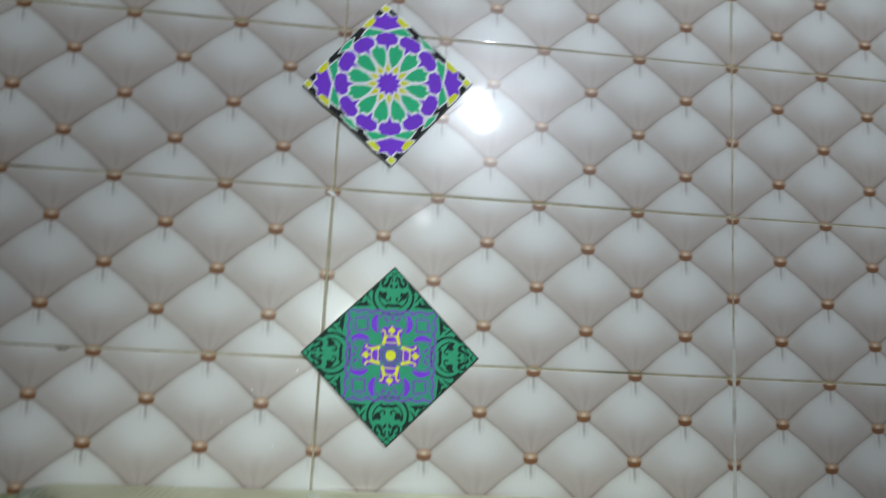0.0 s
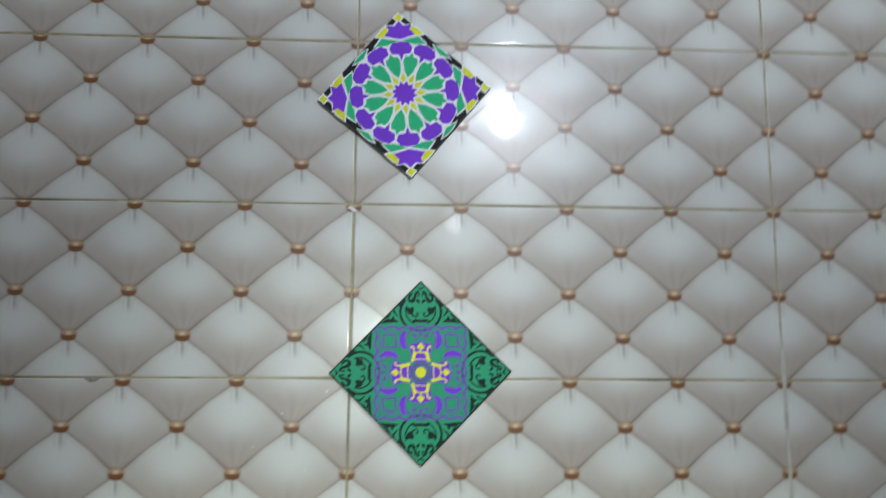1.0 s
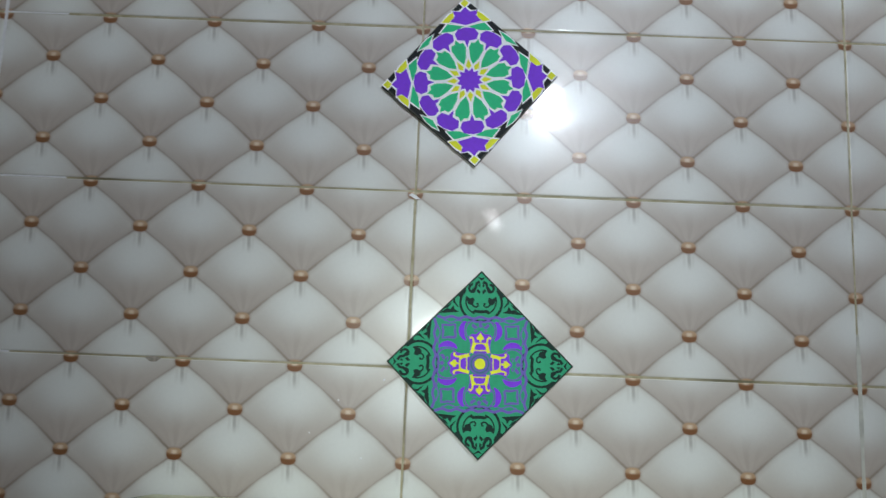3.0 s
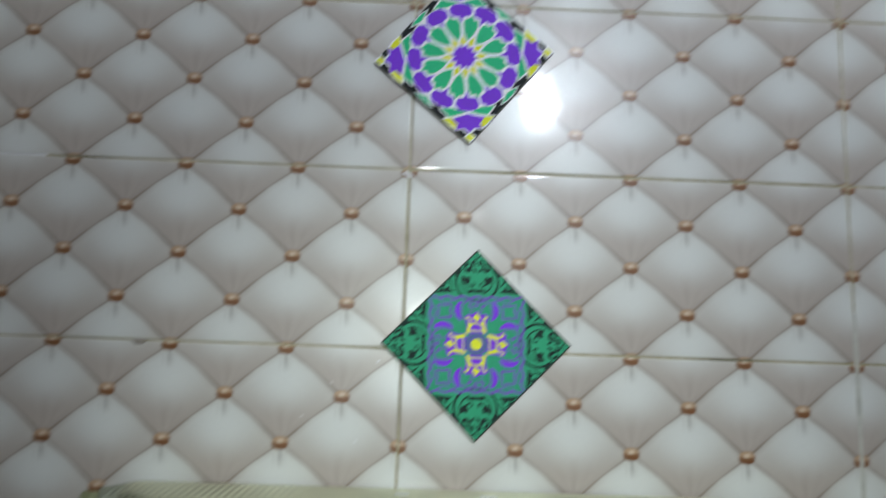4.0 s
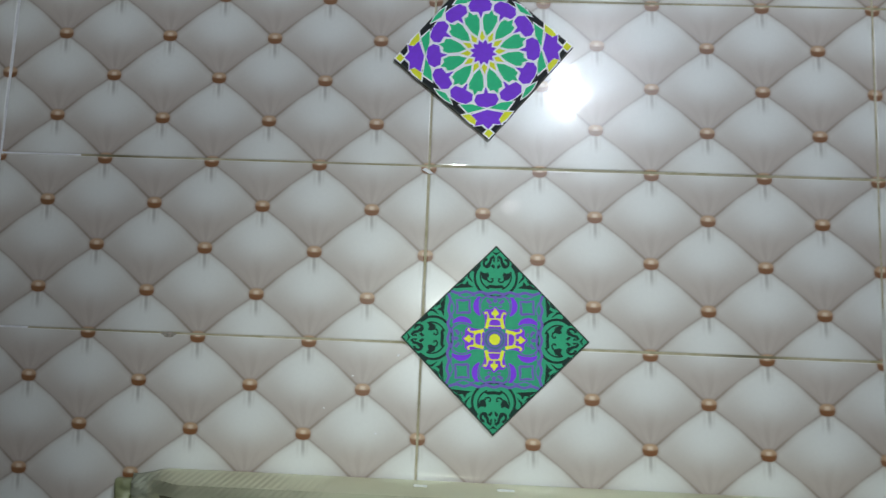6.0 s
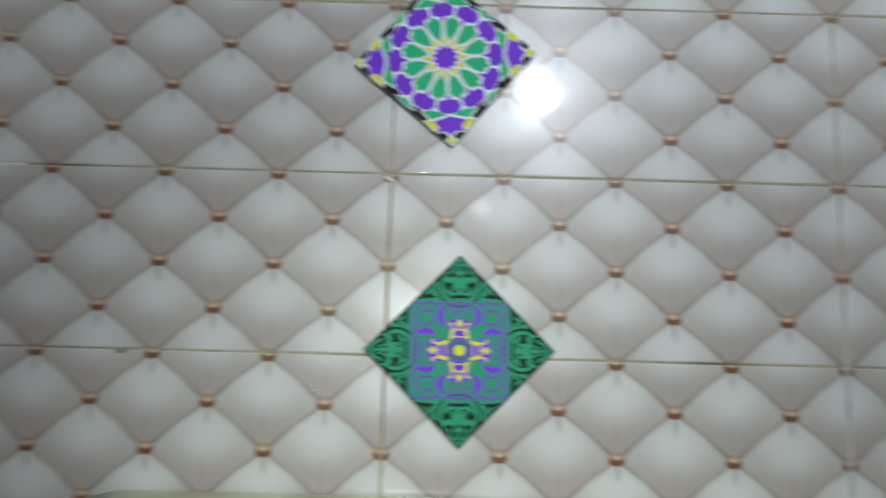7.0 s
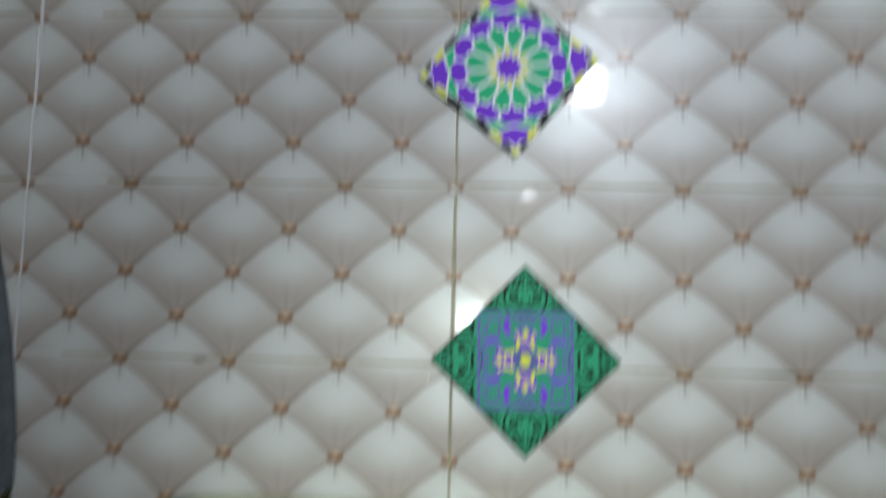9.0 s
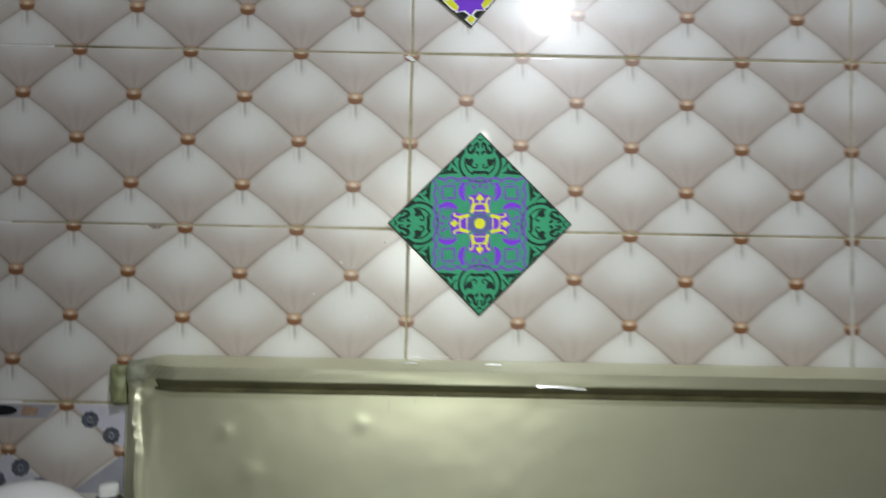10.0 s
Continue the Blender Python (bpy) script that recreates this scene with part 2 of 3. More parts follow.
JADE = plain("jade_print", (0.036, 0.355, 0.185), 0.62, vary=0.08, scale=200)
YELLOW = plain("yellow_print", (0.80, 0.83, 0.04), 0.62, vary=0.05, scale=200)
SLATE = plain("slate_blue_print", (0.07, 0.16, 0.27), 0.62, vary=0.08, scale=200)


# ---------------------------------------------------------------- mesh helpers
def mesh_of(name, bm, mat, smooth=False):
    me = bpy.data.meshes.new(name)
    bmesh.ops.recalc_face_normals(bm, faces=bm.faces)
    bm.to_mesh(me)
    bm.free()
    me.materials.append(mat)
    if smooth:
        me.shade_smooth()
    return me


def part(name, bm, mat, parent=None, label="", smooth=False):
    ob = new(name, mesh_of(name, bm, mat, smooth))
    ob.parent = parent
    if label:
        tagged(ob, label)
    return ob


def box(x0, x1, y0, y1, z0, z1, bevel=0.0, segments=1, bm=None):
    own = bm or bmesh.new()
    made = bmesh.ops.create_cube(own, size=1, matrix=Matrix.LocRotScale(((x0 + x1) / 2, (y0 + y1) / 2, (z0 + z1) / 2), None, (x1 - x0, y1 - y0, z1 - z0)))
    if bevel:
        edges = list({e for v in made["verts"] for e in v.link_edges})
        bmesh.ops.bevel(own, geom=edges, offset=bevel, segments=segments, profile=0.5, affect="EDGES")
    return own


def turned(profile, steps=40, bm=None, centre=(0, 0, 0)):
    """A solid of revolution about z from (radius, height) pairs."""
    own = bm or bmesh.new()
    rings = []
    for r, z in profile:
        if r < 1e-6:
            rings.append([own.verts.new((centre[0], centre[1], centre[2] + z))])
        else:
            rings.append([own.verts.new((centre[0] + r * math.cos(2 * math.pi * i / steps), centre[1] + r * math.sin(2 * math.pi * i / steps), centre[2] + z)) for i in range(steps)])
    for p, q in zip(rings, rings[1:]):
        for i in range(steps):
            j = (i + 1) % steps
            if len(p) == 1:
                own.faces.new((p[0], q[i], q[j]))
            elif len(q) == 1:
                own.faces.new((p[i], p[j], q[0]))
            else:
                own.faces.new((p[i], p[j], q[j], q[i]))
    return own


# ---------------------------------------------------------------- the room
X0, X1, BACK, TOP = -1.45, 1.75, -1.78, 2.55


def structure(name, bm, mat, label):
    return tagged(part(name, bm, mat), label, name.split("_")[0], kind="structure")


structure("floor", box(X0 - 0.15, X1 + 0.15, BACK - 0.15, 0.15, -0.1, 0), FLOOR, "plain grey tiled floor of the small kitchen")
structure("ceiling", box(X0 - 0.15, X1 + 0.15, BACK - 0.15, 0.15, TOP, TOP + 0.1), CEILING, "plain white painted ceiling")
wall = structure("wall_north", box(X0, X1, 0.0085, 0.15, 0, TOP), PAINT, "wall faced with glossy beige upholstery-print tiles")
structure("wall_south", box(X0, X1, BACK - 0.15, BACK, 0, TOP), PAINT, "plain cream painted wall")
structure("wall_west", box(X0 - 0.15, X0, BACK - 0.15, 0.15, 0, TOP), PAINT, "plain cream painted wall")
structure("wall_east", box(X1, X1 + 0.15, BACK - 0.15, 0.15, 0, TOP), PAINT, "plain cream painted wall")
structure("worktop", box(-1.2, 1.3, -0.52, -0.002, 0.84, 0.88, 0.004, 2), STONE, "dark stone worktop along the tiled wall")
structure("base_trim", box(-1.2, 1.3, -0.48, -0.002, 0.0, 0.838), PAINT, "plain closed base below the worktop")


# ---------------------------------------------------------------- lamps
def pendant_bulb():
    thing = new("pendant_bulb")
    thing.location = BULB
    r = 0.030
    prof = [(0, -r)] + [(r * math.sin(a), -r * math.cos(a)) for a in (i * math.pi / 14 for i in range(1, 11))] + [(0.016, 0.045), (0.014, 0.055), (0, 0.055)]
    part("glass_bulb", turned(prof, 32), glow("lit_bulb", BULB_COLOUR, BULB_POWER), thing, "lit white glass bulb", True)
    part("socket", turned([(0, 0.053), (0.018, 0.053), (0.02, 0.06), (0.02, 0.095), (0.008, 0.105), (0, 0.105)], 24), BLACK, thing, "black lamp socket", True)
    part("cord", turned([(0, 0.1), (0.003, 0.1), (0.003, TOP - BULB[2]), (0, TOP - BULB[2])], 10), BLACK, thing)
    return tagged(thing, "lit white bulb hanging from the ceiling on a cord", "lamp")


def night_lamp():
    thing = new("wall_lamp")
    thing.location = NIGHT_LAMP
    part("diffuser", turned([(0, -0.018), (0.012, -0.016), (0.018, 0), (0.012, 0.016), (0, 0.018)], 24), glow("lit_diffuser", (0.9, 0.95, 1.0), NIGHT_POWER), thing, "small lit diffuser", True)
    part("arm", box(-0.012, 0.012, BACK - NIGHT_LAMP[1], -0.014, -0.012, 0.012, 0.002), BLACK, thing)
    return tagged(thing, "small dim lamp on the plain wall", "lamp")


pendant_bulb()
night_lamp()

# ---------------------------------------------------------------- printed square tiles stuck on the wall cornerwise
HALF = 0.1028                      # half a diagonal


def flat(polys, lift, bm=None):
    """Thin printed patches; polys in half-diagonals, x to the right and y up, on the tile's face."""
    own = bm or bmesh.new()
    for poly in polys:
        area = sum(p[0] * q[1] - q[0] * p[1] for p, q in zip(poly, poly[1:] + poly[:1]))
        pts = poly if area > 0 else poly[::-1]
        own.faces.new([own.verts.new((x * HALF, -lift, y * HALF)) for x, y in pts])
    return own


def polar(r, deg):
    return (r * math.cos(radians(deg)), r * math.sin(radians(deg)))


def mirrored(poly):
    return [(-x, y) for x, y in poly]


def ribbon(points, width, taper=False):
    """Quads along a line, as separate patches of one stroke."""
    sides = []
    for i, p in enumerate(points):
        q, o = points[min(i + 1, len(points) - 1)], points[max(i - 1, 0)]
        dx, dy = q[0] - o[0], q[1] - o[1]
        d = math.hypot(dx, dy) or 1
        f = width / 2 * (math.sin(math.pi * (0.08 + 0.84 * i / (len(points) - 1))) if taper else 1)
        sides.append(((p[0] - dy / d * f, p[1] + dx / d * f), (p[0] + dy / d * f, p[1] - dx / d * f)))
    return [[a[0], a[1], b[1], b[0]] for a, b in zip(sides, sides[1:])]


def arc(cx, cy, r, a0, a1, n=12, ry=None):
    return [(cx + r * math.cos(radians(a0 + (a1 - a0) * i / n)), cy + (ry or r) * math.sin(radians(a0 + (a1 - a0) * i / n))) for i in range(n + 1)]


def curl(cx, cy, r0, r1, a0, turns, n=18):
    return [(cx + (r0 + (r1 - r0) * i / n) * math.cos(radians(a0) + 2 * math.pi * turns * i / n), cy + (r0 + (r1 - r0) * i / n) * math.sin(radians(a0) + 2 * math.pi * turns * i / n)) for i in range(n + 1)]


def tile_slab(thing, face, thick=0.0052):
    bm = bmesh.new()
    h = HALF * 1.003
    f = [bm.verts.new((x * h, -thick, y * h)) for x, y in ((1, 0), (0, 1), (-1, 0), (0, -1))]
    k = [bm.verts.new((x * h * 1.004, 0, y * h * 1.004)) for x, y in ((1, 0), (0, 1), (-1, 0), (0, -1))]
    bm.faces.new(f), bm.faces.new(k)
    for i in range(4):
        bm.faces.new((f[i], f[(i + 1) % 4], k[(i + 1) % 4], k[i]))
    bmesh.ops.bevel(bm, geom=list(bm.edges), offset=0.0005, segments=1, affect="EDGES")
    part("slab", bm, EDGE, thing, "dark unglazed edge")
    part("glazed_face", flat([[(0.99, 0), (0, 0.99), (-0.99, 0), (0, -0.99)]], thick + 0.0002), face, thing)
    return thick + 0.0002


def grown(poly, d):
    """A patch with a margin of about d all round."""
    cx, cy = sum(p[0] for p in poly) / len(poly), sum(p[1] for p in poly) / len(poly)
    return [(cx + (x - cx) * (1 + d / math.hypot(x - cx, y - cy)), cy + (y - cy) * (1 + d / math.hypot(x - cx, y - cy))) for x, y in poly]


def whole(half):
    """Mirrors the right half of an outline, from its top to its bottom, about the upright axis."""
    return half + [(-x, z) for x, z in half[-2:0:-1]]


def around(name, polys, lift, mat, thing, turns):
    """One printed piece and its like, turned about the tile's middle."""
    me = None
    for t in turns:
        if me is None:
            ob = part(name, flat(polys, lift), mat, thing)
            me = ob.data
        else:
            ob = new(name, me)
            ob.parent = thing
        ob.rotation_euler = (0, -radians(t), 0)


def star_tile():
    """Twelve-fold star rosette in purple, green, yellow and white on black."""
    thing = new("star_tile")
    y = tile_slab(thing, BLACK)
    quarter, twelfth = range(0, 360, 90), range(0, 360, 30)
    corner = whole([(0.0, 0.886), (0.055, 0.828), (0.148, 0.840), (0.122, 0.780), (0.178, 0.712), (0.0, 0.664)])
    tip = [(0, 0.982), (-0.05, 0.932), (0, 0.885), (0.05, 0.932)]
    square = [(0.135, 0.832), (0.20, 0.790), (0.282, 0.708), (0.195, 0.70), (0.135, 0.765)]
    side = [(-x, z) for x, z in square]
    sliver = [(-0.30, 0.585), (-0.212, 0.685), (-0.02, 0.648), (-0.156, 0.592)]
    wing = [(-x, z) for x, z in sliver]
    gore = [(0.385, 0.568), (0.465, 0.512), (0.512, 0.465), (0.568, 0.385), (0.445, 0.445)]
    shield = whole([(0, 0.398), (0.026, 0.476), (0.110, 0.486), (0.136, 0.555), (0.096, 0.620), (0, 0.636)])
    petal = whole([(0, 0.196), (0.050, 0.270), (0.084, 0.385), (0.072, 0.446), (0.030, 0.452), (0.0, 0.506)])
    part("white_rosette", flat([[polar(0.642, i * 7.5) for i in range(48)]], y + 0.00010), WHITE, thing)
    for p in (sliver, wing, gore):
        around("white_gore", [grown(p, 0.021)], y + 0.00014, WHITE, thing, quarter)
    around("white_corner", [grown(corner, 0.024)], y + 0.00018, WHITE, thing, quarter)
    for p in (tip, square, side):
        around("white_frame", [grown(p, 0.02)], y + 0.00022, WHITE, thing, quarter)
    for p in (sliver, wing, gore):
        around("green_sliver", [p], y + 0.00030, GREEN, thing, quarter)
    around("green_petal", [petal], y + 0.00030, GREEN, thing, range(15, 360, 30))
    around("purple_shield", [shield], y + 0.00034, PURPLE, thing, twelfth)
    around("corner_star", [corner], y + 0.00034, PURPLE, thing, quarter)
    for p in (tip, square, side):
        around("yellow_square", [p], y + 0.00034, YELLOW, thing, quarter)
    around("yellow_dart", [[(0, 0.134), (0.031, 0.174), (0, 0.256), (-0.031, 0.174)]], y + 0.00036, YELLOW, thing, twelfth)
    part("middle_star", flat([[polar(0.150 if i % 2 else 0.108, 15 * i) for i in range(24)]], y + 0.0004), PURPLE, thing)
    return tagged(thing, "square tile with purple, green and yellow star rosette on black", "decorative tile", "decorative tiles on the wall")


def scroll_tile():
    """Jade tile with black scrolls in the corners, a violet square and a yellow cross."""
    thing = new("scroll_tile")
    y = tile_slab(thing, JADE)
    quarter = range(0, 360, 90)
    around("black_edge", ribbon([(0.984, 0.0), (0.0, 0.984)], 0.009), y + 0.00008, INK, thing, quarter)

    def both(polys):
        return polys + [mirrored(p) for p in polys]

    ink = both(ribbon(arc(0.0, 0.655, 0.225, -92, 42, 14, 0.205), 0.026))
    around("black_arc", ink, y + 0.00010, INK, thing, quarter)
    ink = both(ribbon(arc(0.0, 0.67, 0.165, -65, 20, 10, 0.15), 0.016))
    ink += both(ribbon([(0.100, 0.640), (0.078, 0.612), (0.050, 0.605), (0.030, 0.622), (0.036, 0.646), (0.052, 0.640)], 0.018))
    ink += both(ribbon(curl(0.09, 0.80, 0.018, 0.054, 180, 0.75), 0.026))
    ink += both([[(0.0, 0.540), (0.11, 0.548), (0.065, 0.578), (0.0, 0.572)]])
    around("black_curl", ink, y + 0.00013, INK, thing, quarter)
    ink = both([[(0.108, 0.625), (0.142, 0.640), (0.158, 0.680), (0.150, 0.712), (0.118, 0.700), (0.084, 0.712), (0.072, 0.680), (0.084, 0.645)]])
    ink += both(ribbon([(0.02, 0.885), (0.055, 0.86), (0.062, 0.82), (0.11, 0.765)], 0.03))
    ink += both([[(0.016, 0.745), (0.055, 0.78), (0.035, 0.805), (0.01, 0.775)], [(0.012, 0.82), (0.038, 0.84), (0.012, 0.872)]])
    ink += both([[(0.165, 0.818), (0.262, 0.728), (0.215, 0.70), (0.170, 0.765)]])
    ink.append([(-0.05, 0.938), (0.0, 0.895), (0.05, 0.938), (0.0, 0.922)])
    around("black_scroll", ink, y + 0.00016, INK, thing, quarter)
    ink = [[(0.235, 0.548), (0.455, 0.530), (0.365, 0.588), (0.33, 0.577), (0.30, 0.62), (0.285, 0.577)]]
    ink += ribbon([(0.245, 0.60), (0.295, 0.66), (0.285, 0.71)], 0.026, True) + ribbon([(0.325, 0.64), (0.36, 0.605), (0.43, 0.565)], 0.022, True)
    for p in (ink, [mirrored(q) for q in ink]):
        around("black_leaf", p, y + 0.00010, INK, thing, quarter)
    # square frame of wavy lines, with a small square in each corner
    wavy = [(-0.475 + 0.95 * i / 60, 0.489 + 0.010 * math.cos(i * math.pi / 5)) for i in range(61)]
    around("violet_frame", ribbon(wavy, 0.030), y + 0.00018, VIOLET, thing, quarter)
    thin = [(-0.40 + 0.80 * i / 40, 0.447 + 0.012 * math.cos(i * math.pi / 4)) for i in range(41)]
    around("violet_line", ribbon(thin, 0.014), y + 0.00020, VIOLET, thing, quarter)
    sq = [(0.340 + dx, 0.340 + dy) for dx, dy in ((-0.066, -0.074), (0.0, -0.064), (0.074, -0.066), (0.064, 0.0), (0.066, 0.074), (0.0, 0.064), (-0.074, 0.066), (-0.064, 0.0), (-0.066, -0.074))]
    around("violet_square", ribbon(sq, 0.028), y + 0.00020, VIOLET, thing, quarter)
    crescent = ribbon(arc(0.075, 0.352, 0.130, -52, 48, 12, 0.132), 0.064, True)
    for p in (crescent, [mirrored(q) for q in crescent]):
        around("purple_crescent", p, y + 0.00024, PURPLE, thing, quarter)
    petals = both([[(0.025, 0.385), (0.085, 0.432), (0.10, 0.40), (0.06, 0.368)], [(0.02, 0.352), (0.078, 0.362), (0.06, 0.335)]])
    petals += both(ribbon(arc(0.055, 0.348, 0.105, -62, 58, 10, 0.112), 0.014)) + both(ribbon([(0.0, 0.452), (0.05, 0.442), (0.10, 0.455)], 0.018))
    petals.append([(-0.028, 0.405), (0, 0.44), (0.028, 0.405), (0, 0.378)])
    around("violet_lotus", petals, y + 0.00022, VIOLET, thing, quarter)
    arm = [(-0.112, 0.11), (0.112, 0.11), (0.106, 0.20), (0.128, 0.285), (0.095, 0.318), (0.045, 0.315), (0.0, 0.352), (-0.045, 0.315), (-0.095, 0.318), (-0.128, 0.285), (-0.106, 0.20)]
    around("purple_arm", [arm], y + 0.00026, PURPLE, thing, quarter)
    gold = whole([(0, 0.330), (0.018, 0.305), (0.040, 0.280), (0.036, 0.258), (0.012, 0.254), (0.008, 0.228), (0, 0.228)])
    around("yellow_bud", [gold], y + 0.00030, YELLOW, thing, quarter)
    gold = both(ribbon([(0.082, 0.190), (0.072, 0.228), (0.076, 0.262), (0.094, 0.284), (0.108, 0.278), (0.104, 0.264)], 0.018))
    around("yellow_curl", gold, y + 0.00031, YELLOW, thing, quarter)
    gold = both(ribbon([(0.092, 0.116), (0.080, 0.155), (0.074, 0.190), (0.050, 0.220)], 0.036))
    around("yellow_arm", gold, y + 0.00033, YELLOW, thing, quarter)
    gold = both(ribbon([(0.0, 0.140), (0.05, 0.142), (0.09, 0.136)], 0.012)) + both(ribbon([(0.0, 0.216), (0.035, 0.216), (0.06, 0.205)], 0.014))
    around("yellow_bar", gold, y + 0.00034, YELLOW, thing, quarter)
    around("purple_eye", [[(0.036 * math.cos(i * math.pi / 8), 0.181 + 0.021 * math.sin(i * math.pi / 8)) for i in range(16)]], y + 0.00036, PURPLE, thing, quarter)
    part("blue_ring", flat([[polar(0.122, i * 12) for i in range(30)]], y + 0.00038), SLATE, thing)
    part("outer_ring", flat(ribbon(arc(0, 0, 0.111, 0, 360, 32), 0.014), y + 0.00042), VIOLET, thing)
    part("inner_ring", flat(ribbon(arc(0, 0, 0.074, 0, 360, 32), 0.018), y + 0.00042), VIOLET, thing)
    part("yellow_disc", flat([[polar(0.058, i * 15) for i in range(24)]], y + 0.00046), YELLOW, thing)
    return tagged(thing, "square jade-green tile with black scrolls and yellow cross", "decorative tile", "decorative tiles on the wall")


star_tile().matrix_world = pose(0.057, 0, 1.587, 0, -5.5, 0)
scroll_tile().matrix_world = pose(0.080, 0, 1.261, 0, -0.7, 0)

# ---------------------------------------------------------------- gold cooker lid standing against the wall
def foil(name="gold_film"):
    m, tree, b = material(name)
    k = Maths(tree)
    n1, n2 = k.noise(7.0, 3.0), k.noise(140.0, 3.0)
    tree.links.new(k.mix(k.ramp(n1, 0.3, 0.7), (0.69, 0.70, 0.52), (0.75, 0.75, 0.565)), b.inputs["Base Color"])
    # greyish rubbed corner
    sep = tree.nodes.new("ShaderNodeSeparateXYZ")
    tree.links.new(k.place(), sep.inputs[0])
    rub = k.mul(k.ramp(k.add(sep.outputs[0], k.mul(k.noise(60.0), 0.03)), -0.250, -0.272), k.ramp(k.add(sep.outputs[2], k.mul(k.noise(75.0), 0.03)), 0.205, 0.222))
    tree.links.new(k.mix(k.mul(rub, 0.8), b.inputs["Base Color"].links[0].from_socket, (0.20, 0.215, 0.17)), b.inputs["Base Color"])
    k.put(b.inputs["Metallic"], k.sub(0.82, k.mul(rub, 0.6)))
    k.put(b.inputs["Roughness"], k.add(k.add(0.43, k.mul(rub, 0.2)), k.mul(k.sub(n2, 0.5), 0.12)))
    b.inputs["Coat Weight"].default_value, b.inputs["Coat Roughness"].default_value = 0.2, 0.2
    # fine slanting ribs in the film on the rim, fading away from the corner
    ribs = k.op("SINE", k.mul(k.add(sep.outputs[0], k.add(k.mul(sep.outputs[2], -1.1), k.mul(n1, 0.006))), 2 * math.pi / 0.0076))
    ribs = k.mul(ribs, k.mul(k.ramp(sep.outputs[2], 0.207, 0.214), k.ramp(sep.outputs[0], -0.06, -0.15)))
    k.bump(b, k.add(k.mul(n1, 0.3), k.add(k.mul(n2, 0.05), k.mul(ribs, 0.75))), 0.25, 0.003)
    return m


def sheet(x0, x1, z0, z1, nx, nz, depth, thick):
    """A closed panel whose front follows depth(x, z), towards the room."""
    bm = bmesh.new()
    front = [[bm.verts.new((x0 + (x1 - x0) * i / nx, -thick - depth(x0 + (x1 - x0) * i / nx, z0 + (z1 - z0) * j / nz), z0 + (z1 - z0) * j / nz)) for i in range(nx + 1)] for j in range(nz + 1)]
    for j in range(nz):
        for i in range(nx):
            bm.faces.new((front[j][i], front[j][i + 1], front[j + 1][i + 1], front[j + 1][i]))
    ring = front[0] + [r[-1] for r in front[1:]] + front[-1][-2::-1] + [r[0] for r in front[-2:0:-1]]
    back = [bm.verts.new((v.co.x, 0, v.co.z)) for v in ring]
    for i in range(len(ring)):
        j = (i + 1) % len(ring)
        bm.faces.new((ring[i], back[i], back[j], ring[j]))
    bm.faces.new(back)
    return bm


def step(x, a, b):
    t = min(1.0, max(0.0, (x - a) / (b - a)))
    return t * t * (3 - 2 * t)


